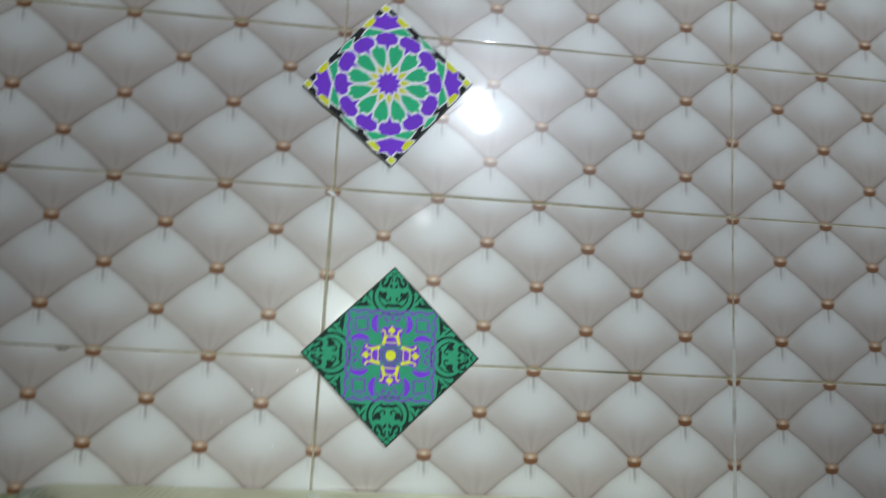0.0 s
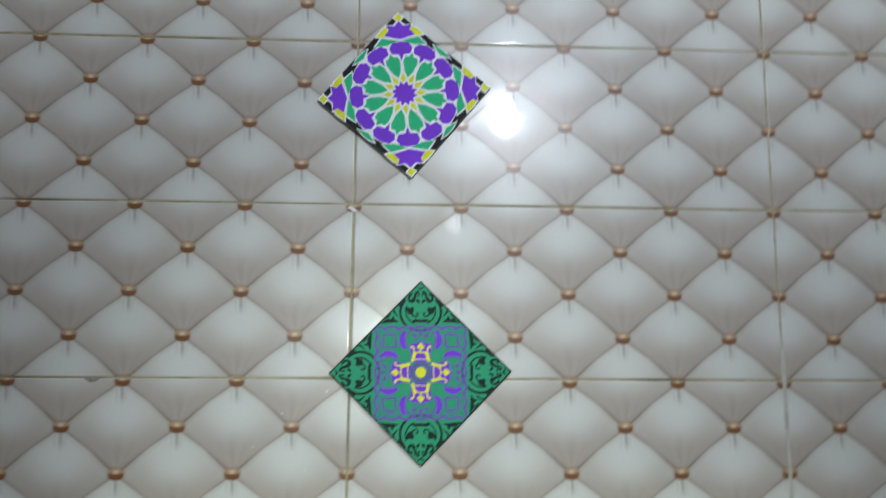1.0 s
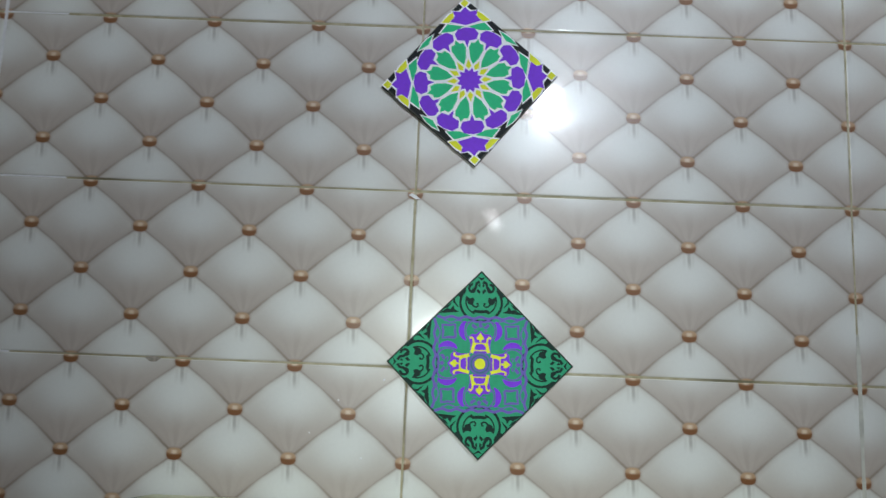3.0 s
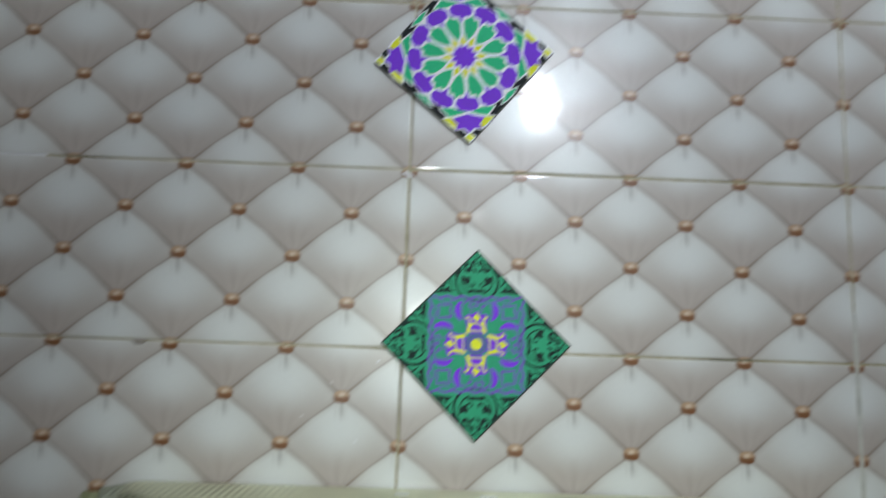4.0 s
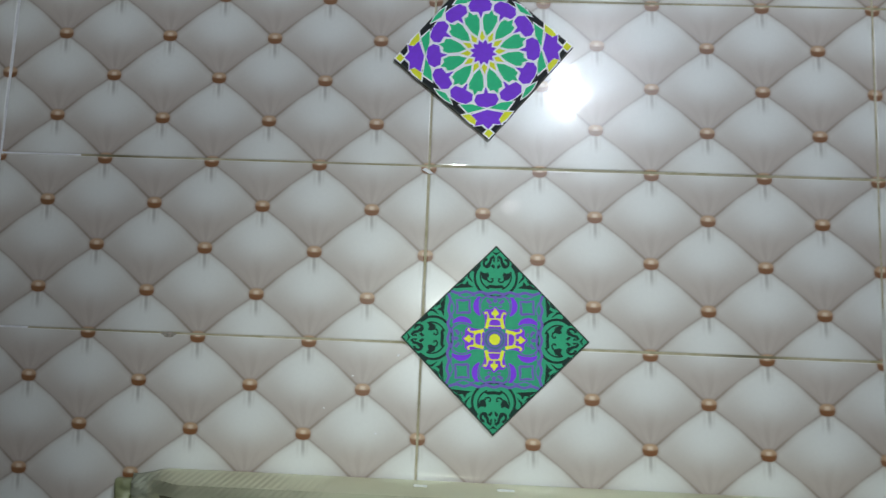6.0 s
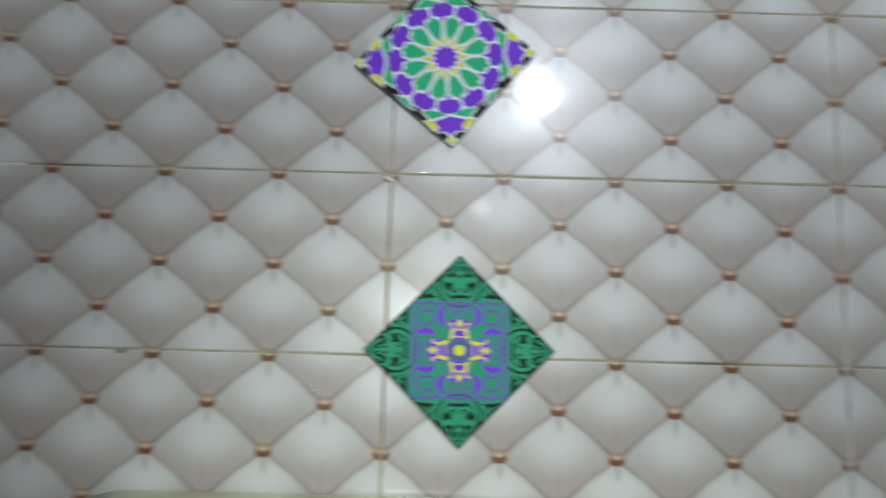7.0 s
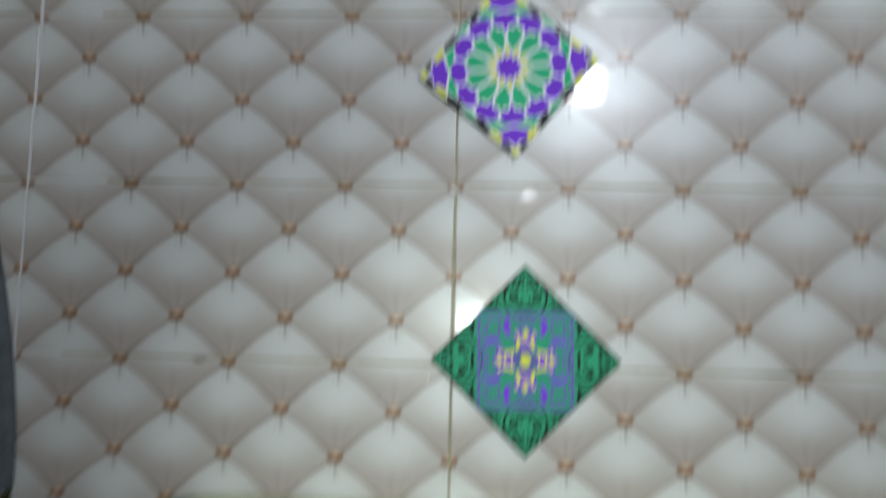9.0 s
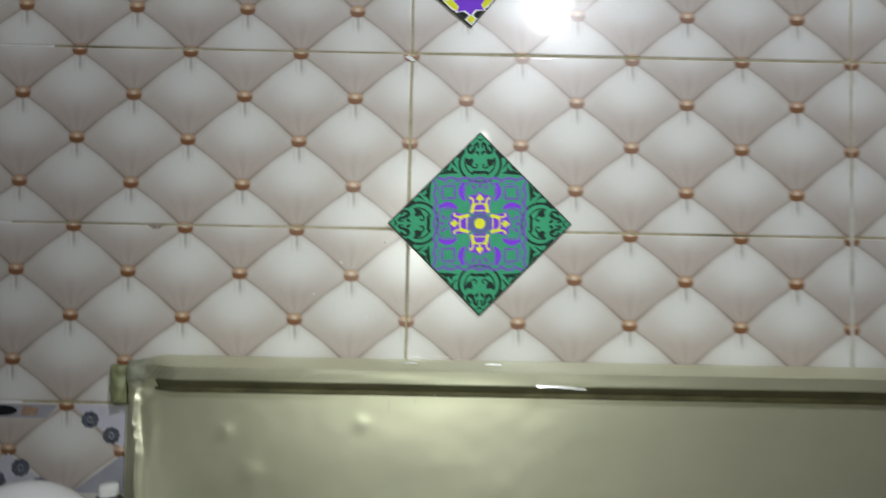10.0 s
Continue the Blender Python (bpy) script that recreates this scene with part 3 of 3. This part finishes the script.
def cooker_lid():
    gold = foil()
    thing = new("cooker_lid")
    thing.location = (0, -0.008, 0.88)
    left, right, high = -0.305, 0.60, 0.2295
    dents = [(-0.192, 0.150, 0.014, 0.0010), (-0.045, 0.161, 0.014, 0.0006), (-0.162, 0.108, 0.02, 0.0008), (0.04, 0.12, 0.02, 0.0005)]

    def front(x, z):
        """Rolled rim above, a groove below it, a side fold and a slightly dented panel."""
        d = 0.0006 * noise.noise(Vector((x * 9, 1.7, z * 14))) + 0.00015 * noise.noise(Vector((x * 45, 4.1, z * 45)))
        for cx, cz, r, h in dents:
            d += h * math.exp(-((x - cx) ** 2 + (z - cz) ** 2) / (2 * (r * 0.42) ** 2))
        along = step(x, left + 0.02, left + 0.07)
        low = 0.2090 + 0.0012 * noise.noise(Vector((x * 6, 8.8, 0)))
        rim = min(1.0, max(0.0, (z - low + 0.0125) / 0.0125))
        d += 0.085 * max(0.0, low - z) * step(x, left, left + 0.03)
        d += 0.030 * rim * (0.25 + 0.75 * along)
        d -= 0.027 * (0.25 + 0.75 * along) * max(0.0, (z - high + 0.0068) / 0.0068)
        near = math.exp(-max(0.0, x - left) * 2.5)
        d += rim * (0.0006 * near + 0.0002) * noise.noise(Vector((x * 12, 7.7, z * 90)))
        bend = left + 0.013 + 0.008 * step(0.17 - z, 0.0, 0.05) + 0.0015 * noise.noise(Vector((0.5, 5.5, z * 30)))
        d += 0.0065 * math.exp(-((x - bend) / 0.0045) ** 2) * step(high - z, 0.02, 0.06)
        d += 0.0012 * math.exp(-((x - left - 0.034) / 0.006) ** 2) * step(high - z, 0.05, 0.09)
        d -= 0.010 * (1 - step(x, left, left + 0.008)) ** 2
        crumple = math.exp(-((x - left) ** 2 + (z - high + 0.02) ** 2) / 0.0011)
        d += 0.004 * crumple * noise.noise(Vector((x * 90, 3.1, z * 90)))
        return d

    bm = sheet(left, right, 0.0, high, 320, 224, front, 0.007)
    # the corner of the rim is knocked down
    for v in bm.verts:
        v.co.z -= 0.007 * (1 - step(v.co.x, left, left + 0.045)) * step(v.co.z, 0.17, high)
    panel = part("panel", bm, gold, thing, smooth=True)
    panel.data.set_sharp_from_angle(angle=radians(30))
    # dark strip added below the rim in place of the shade there
    shade_strip = plain("shade_strip_brown", (0.15, 0.14, 0.07), 0.55, vary=0.45, scale=30, relief=0.4)
    part("shade_strip", sheet(left + 0.034, right - 0.002, 0.1905, 0.2084, 200, 18, lambda x, z: front(x, z) - 0.0014 * (abs(z - 0.1995) / 0.0090) ** 6 - 0.0014 * (1 - step(x, left + 0.034, left + 0.060)), 0.0086), shade_strip, thing, "dark olive strip added for the shade below the rim", smooth=True)
    film = plain("clear_glint_film", (0.62, 0.64, 0.60), 0.14, vary=0.1, scale=90, coat=1.0)
    # slivers added for the rim's glints, tilted to mirror the bulb to the camera
    for x0, x1, y, z, tilt in ((0.140, 0.172, -0.0382, 0.2098, -26), (0.166, 0.180, -0.0386, 0.2090, -25), (0.178, 0.191, -0.0382, 0.2080, -27), (0.086, 0.104, -0.0200, 0.2288, -24), (0.000, 0.014, -0.0200, 0.2290, -23)):
        ob = part("glint_sliver", box(x0, x1, -0.0003, 0.0003, -0.0012, 0.0012, 0.0002), film, thing, "sliver of shiny clear film added for a glint")
        ob.matrix_world = pose(0, y - 0.0005, z, tilt, 0.3, 0)
    # upright slivers added for short bright marks on the panel
    for x, z, tall in ((-0.016, 0.180, 0.013), (0.012, 0.186, 0.006), (0.034, 0.194, 0.004)):
        ob = part("glint_sliver", box(-0.0005, 0.0005, -0.0004, 0.0004, -tall / 2, tall / 2, 0.0002), film, thing, "sliver of shiny clear film added for a glint")
        ob.matrix_world = pose(x, -0.0102 - front(x, z) + 0.0022, z, -9, 0, 4)
    tape = plain("olive_tape", (0.26, 0.28, 0.15), 0.45, vary=0.3, scale=60, relief=0.3)
    part("tape_tab", sheet(left - 0.015, left + 0.002, 0.176, 0.218, 10, 16, lambda x, z: 0.005 * noise.noise(Vector((x * 110, 1.1, z * 90))) - 0.006 * (abs(x - left + 0.005) / 0.012) ** 2 - 0.004 * (abs(z - 0.197) / 0.022) ** 4, 0.012), tape, thing, "olive adhesive tape tab", smooth=True)
    return tagged(thing, "gold cooker lid in wrinkled film, upright against the wall", "cooker lid")


cooker_lid()


# ---------------------------------------------------------------- things on the worktop
def porcelain_bowl():
    thing = new("bowl")
    glaze = plain("white_porcelain", (0.86, 0.87, 0.89), 0.15, vary=0.02, scale=30, coat=0.6)
    prof = [(0.084, 0.0), (0.088, 0.002)] + [(0.088 * math.cos(a), 0.004 + 0.113 * math.sin(a)) for a in (i * math.pi / 32 for i in range(1, 16))] + [(0, 0.117)]
    part("body", turned(prof, 56), glaze, thing, smooth=True)
    return tagged(thing, "white porcelain bowl turned upside down on the worktop", "bowl")


porcelain_bowl().location = (-0.358, -0.10, 0.881)


def small_jar():
    thing = new("jar")
    glass = plain("dark_green_glass", (0.015, 0.03, 0.025), 0.08, vary=0.2, coat=0.5)
    lid = plain("white_plastic", (0.75, 0.76, 0.75), 0.35, vary=0.03)
    part("body", turned([(0, 0), (0.016, 0), (0.0175, 0.003), (0.0175, 0.078), (0.014, 0.085), (0.009, 0.09), (0, 0.09)], 32), glass, thing, smooth=True)
    part("cap", turned([(0, 0.086), (0.0092, 0.086), (0.0098, 0.088), (0.0098, 0.098), (0.0085, 0.1005), (0, 0.101)], 32), lid, thing, "white plastic cap", smooth=True)
    return tagged(thing, "small dark glass jar with a white cap", "jar")


small_jar().location = (-0.304, -0.042, 0.879)


# ---------------------------------------------------------------- grey cloth hanging on the wall
def hanging_cloth():
    thing = new("hanging_cloth")
    thing.location = (-0.006, -0.002, 0)
    cloth = plain("slate_grey_cloth", (0.10, 0.112, 0.122), 0.75, vary=0.25, scale=300, relief=0.5)
    left = -0.80

    def right_at(z):
        s = (1.50 - z) / (1.50 - 1.11)
        return -0.552 + 0.072 * math.sin(math.pi / 2 * min(1.0, max(0.0, s))) ** 1.1

    def low_at(x):
        return 1.104 + 0.80 * (x + 0.480)

    bm = bmesh.new()
    n, m = 44, 30
    front, back = [], []
    for j in range(m + 1):
        rowf, rowb = [], []
        for i in range(n + 1):
            s, q = i / n, j / m
            x = left + (-0.480 - left) * s
            for _ in range(3):
                z = low_at(x) + (1.50 - low_at(x)) * q
                x = left + (right_at(z) - left) * s
            y = 0.009 + 0.004 * math.sin(s * 16 + q * 1.3) + 0.002 * noise.noise(Vector((x * 20, 0.3, z * 9)))
            y *= min(1, 0.35 + (1 - s) * 14)
            rowf.append(bm.verts.new((x, -0.004 - y, z)))
            rowb.append(bm.verts.new((x, -0.001, z)))
        front.append(rowf), back.append(rowb)
    for g in (front, back):
        for j in range(m):
            for i in range(n):
                bm.faces.new((g[j][i], g[j][i + 1], g[j + 1][i + 1], g[j + 1][i]))
    rim = [(j, 0) for j in range(m + 1)] + [(m, i) for i in range(1, n + 1)] + [(j, n) for j in range(m - 1, -1, -1)] + [(0, i) for i in range(n - 1, 0, -1)]
    for (a, b_), (c, d) in zip(rim, rim[1:] + rim[:1]):
        bm.faces.new((front[a][b_], front[c][d], back[c][d], back[a][b_]))
    part("cloth", bm, cloth, thing, smooth=True)
    hem = plain("dark_olive_hem", (0.06, 0.06, 0.025), 0.8, vary=0.3, scale=200)
    hx = [left + (-0.482 - left) * i / 20 for i in range(21)]
    bm = bmesh.new()
    for x0, x1 in zip(hx, hx[1:]):
        v = [bm.verts.new(p) for p in ((x0, -0.009, low_at(x0) - 0.016), (x1, -0.009, low_at(x1) - 0.016), (x1, -0.009, low_at(x1) + 0.002), (x0, -0.009, low_at(x0) + 0.002), (x0, -0.001, low_at(x0) - 0.016), (x1, -0.001, low_at(x1) - 0.016), (x1, -0.001, low_at(x1) + 0.002), (x0, -0.001, low_at(x0) + 0.002))]
        for f in ((0, 1, 2, 3), (4, 7, 6, 5), (0, 4, 5, 1), (3, 2, 6, 7)):
            bm.faces.new([v[i] for i in f])
    bmesh.ops.remove_doubles(bm, verts=bm.verts, dist=1e-5)
    part("hem", bm, hem, thing, "dark olive hem band")
    silver = plain("silver_bead", (0.55, 0.58, 0.68), 0.25, metal=0.8, vary=0.2)
    me = None
    for i in range(40):
        x = -0.484 - 0.0062 * i
        if me is None:
            one = part("bead", turned([(0, -0.0026), (0.0018, -0.0018), (0.0026, 0), (0.0018, 0.0018), (0, 0.0026)], 8), silver, thing, "silver bead", True)
            me = one.data
        else:
            one = new("bead", me)
            one.parent = thing
        one.location = (x, -0.0135, low_at(x) + 0.001)
        one.rotation_euler = (0, 0.9, 0)
    return tagged(thing, "dark grey cloth with beaded hem hanging on the wall", "cloth")


hanging_cloth()


# ---------------------------------------------------------------- grout, marks and tiles of the wall
JOINT = 0.0022
ROW0 = 1.45 + SEAM                 # the seam below the row that holds the star tile

part("grout", box(X0 + 0.001, X1 - 0.001, 0.0007, 0.0085, 0.005, TOP - 0.005), GROUT, wall)


def white_joints():
    bm = box(-0.5022, -0.4978, 0.0003, 0.007, 0.9, 2.2)
    for row in range(-2, 4):
        z = ROW0 + 0.2 * row
        box(-0.4975, -0.405 - 0.02 * (row % 3), 0.0005, 0.007, z - 0.0011, z + 0.0011, bm=bm)
    return part("white_joint", bm, WHITE_GROUT, wall, "white grout line")


white_joints()


def smeared_joint():
    """Grout wiped over the edges of the tiles beside the next upright joint."""
    bm = bmesh.new()
    rows = 60
    left, right = [], []
    for i in range(rows + 1):
        z = 0.95 + 0.36 * i / rows
        half = 0.0022 * min(1.0, 0.5 + (1.31 - z) * 12) * (1 + 0.4 * noise.noise(Vector((0.3, 2.2, z * 30))))
        left.append([bm.verts.new((0.5 - half, y, z)) for y in (-0.0004, 0.002)])
        right.append([bm.verts.new((0.5 + half, y, z)) for y in (-0.0004, 0.002)])
    for i in range(rows):
        bm.faces.new((left[i][0], right[i][0], right[i + 1][0], left[i + 1][0]))
        bm.faces.new((left[i][1], left[i][0], left[i + 1][0], left[i + 1][1]))
        bm.faces.new((right[i][0], right[i][1], right[i + 1][1], right[i + 1][0]))
    smear = plain("smeared_grout", (0.53, 0.53, 0.48), 0.4, vary=0.25, scale=55, relief=0.5)
    return part("smeared_joint", bm, smear, wall, "pale grey grout smeared along a joint")


smeared_joint()


def chip():
    bm = bmesh.new()
    pts = [(-0.0068, 0.0016), (-0.0030, 0.0036), (0.0022, 0.0012), (0.0064, -0.0026), (0.0016, -0.0030)]
    f = [bm.verts.new((x, -0.0012, z)) for x, z in pts]
    k = [bm.verts.new((x, 0.0002, z)) for x, z in pts]
    bm.faces.new(f), bm.faces.new(k)
    for i in range(5):
        bm.faces.new((f[i], f[(i + 1) % 5], k[(i + 1) % 5], k[i]))
    ob = part("plaster_chip", bm, WHITE_GROUT)
    ob.location = (-0.001, 0, 1.447)
    return tagged(ob, "small white plaster chip stuck on a tile joint", "chip")


chip()

SPECKS = [(-0.074, 1.215, 0.0008, 10), (-0.104, 1.179, 0.0007, 60), (-0.046, 1.154, 0.0011, -20), (-0.025, 1.239, 0.0012, -50)]


def speck(x, z, r, turn):
    """A dried white splash, a few millimetres long."""
    bm = bmesh.new()
    bmesh.ops.create_uvsphere(bm, u_segments=8, v_segments=5, radius=1)
    for v in bm.verts:
        v.co = Vector((v.co.x * r * 1.5, v.co.y * r * 0.5, v.co.z * r)) * (1 + 0.25 * noise.noise(v.co * 2 + Vector((x * 40, 0, z * 40))))
    ob = part("paint_speck", bm, WHITE_GROUT, wall, smooth=True)
    ob.matrix_world = pose(x, -0.0002, z, 0, turn, 0)


for spot in SPECKS:
    speck(*spot)

smudge = bmesh.new()
smudge.faces.new([smudge.verts.new((-0.283 + 0.008 * math.cos(a) * (1 + 0.25 * math.sin(3 * a)), -0.0003, 1.2515 + 0.0032 * math.sin(a))) for a in (i * math.pi / 8 for i in range(16))])
part("joint_stain", smudge, plain("grey_joint_stain", (0.33, 0.29, 0.25), 0.7, vary=0.4, scale=300), wall, "grey stain on a joint")


# printed pads of the row behind the worktop
LILAC = plain("lilac_white_print", (0.56, 0.56, 0.64), 0.25, vary=0.08, scale=60, coat=0.5)
BLUE_GREY = plain("blue_grey_print", (0.16, 0.18, 0.225), 0.25, vary=0.3, scale=300, coat=0.5)
MIST = plain("grey_blue_print", (0.33, 0.34, 0.39), 0.25, vary=0.15, scale=30, coat=0.5)


def pad_prints():
    def patch(name, polys, lift, mat):
        bm = bmesh.new()
        for p in polys:
            f = bm.faces.new([bm.verts.new((x, -lift, z)) for x, z in p])
            if f.normal.y > 0:
                f.normal_flip()
        return part(name, bm, mat, wall)

    def rosette(cx, cz, r):
        out = []
        for i in range(9):
            a = 2 * math.pi * i / 9
            px, pz = cx + 0.68 * r * math.cos(a), cz + 0.68 * r * math.sin(a)
            out.append([(px + 0.40 * r * math.cos(b_), pz + 0.34 * r * math.sin(b_)) for b_ in (j * math.pi / 4 for j in range(8))])
        out.append([(cx + 0.3 * r * math.cos(b_), cz + 0.3 * r * math.sin(b_)) for b_ in (j * math.pi / 4 for j in range(8))])
        return out

    top, gap = 1.0516, 0.004
    lilac, flowers, mist, dark = [], [], [], []
    for i in range(-13, 14, 2):
        x = i * 0.0625
        lower = [(x - 0.0555, top - gap + 0.0035), (x + 0.0555, top - gap + 0.0035), (x, 1.0045)]
        upper = [(x - 0.055, 0.9545), (x, 0.9965), (x + 0.055, 0.9545)]
        if (i // 2) % 2:
            lilac.append(lower)
            flowers += rosette(x - 0.036, 1.035, 0.0095) + rosette(x - 0.012, 1.018, 0.0095)
            mist.append(upper)
        else:
            lilac.append(upper)
            flowers += rosette(x - 0.014, 0.966, 0.012) + rosette(x + 0.014, 0.981, 0.010) + rosette(x + 0.035, 0.962, 0.009)
            mist.append([(x - 0.053, top - 0.0008), (x + 0.053, top - 0.0008), (x + 0.04, 1.036), (x - 0.04, 1.036)])
            dark.append([(x - 0.011 + 0.019 * math.cos(b_), 1.0437 + 0.0058 * math.sin(b_)) for b_ in (j * math.pi / 10 for j in range(20))])
    patch("lilac_print", lilac, 0.0002, LILAC)
    patch("mist_print", mist, 0.0002, MIST)
    patch("flower_print", flowers, 0.0004, BLUE_GREY)
    patch("brown_print", [[(x + 0.012, 1.0385), (x + 0.030, 1.0385), (x + 0.032, 1.047), (x + 0.014, 1.049)] for x in (i * 0.0625 for i in range(-15, 14, 4))], 0.0004, plain("brown_tile_print", (0.36, 0.24, 0.17), 0.3, vary=0.25, scale=200, coat=0.5))
    patch("dark_oval_print", dark, 0.0004, BLACK)


pad_prints()


def wall_tiles():
    """All tiles share one mesh; each is a piece of its own on the wall."""
    w, h = 0.25 - JOINT / 2, 0.1 - JOINT / 2
    bm = bmesh.new()
    corners = ((-1, -1), (1, -1), (1, 1), (-1, 1))
    # the glaze rolls over at the edge in narrow facets
    rings = [[bm.verts.new((x * (w - e), d, z * (h - e))) for x, z in corners] for e, d in ((0.0017, 0), (0.0012, 0.00004), (0.0008, 0.00014), (0.0004, 0.00035), (0, 0.0009), (0, 0.0078))]
    bm.faces.new(rings[0])
    for p, q in zip(rings, rings[1:]):
        for i in range(4):
            bm.faces.new((p[i], p[(i + 1) % 4], q[(i + 1) % 4], q[i]))
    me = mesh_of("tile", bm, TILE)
    rng = random.Random(5)
    for row in range(-3, 5):
        for col in range(-2, 3):
            ob = new("tile", me)
            ob.parent = wall
            tilt = 0.12
            ob.matrix_world = pose(0.25 + 0.5 * col + rng.uniform(-0.0003, 0.0003), rng.uniform(-0.0002, 0.0002), ROW0 + 0.1 + 0.2 * row + rng.uniform(-0.0003, 0.0003), rng.uniform(-tilt, tilt), rng.uniform(-0.05, 0.05), rng.uniform(-tilt, tilt) * 0.4)


wall_tiles()
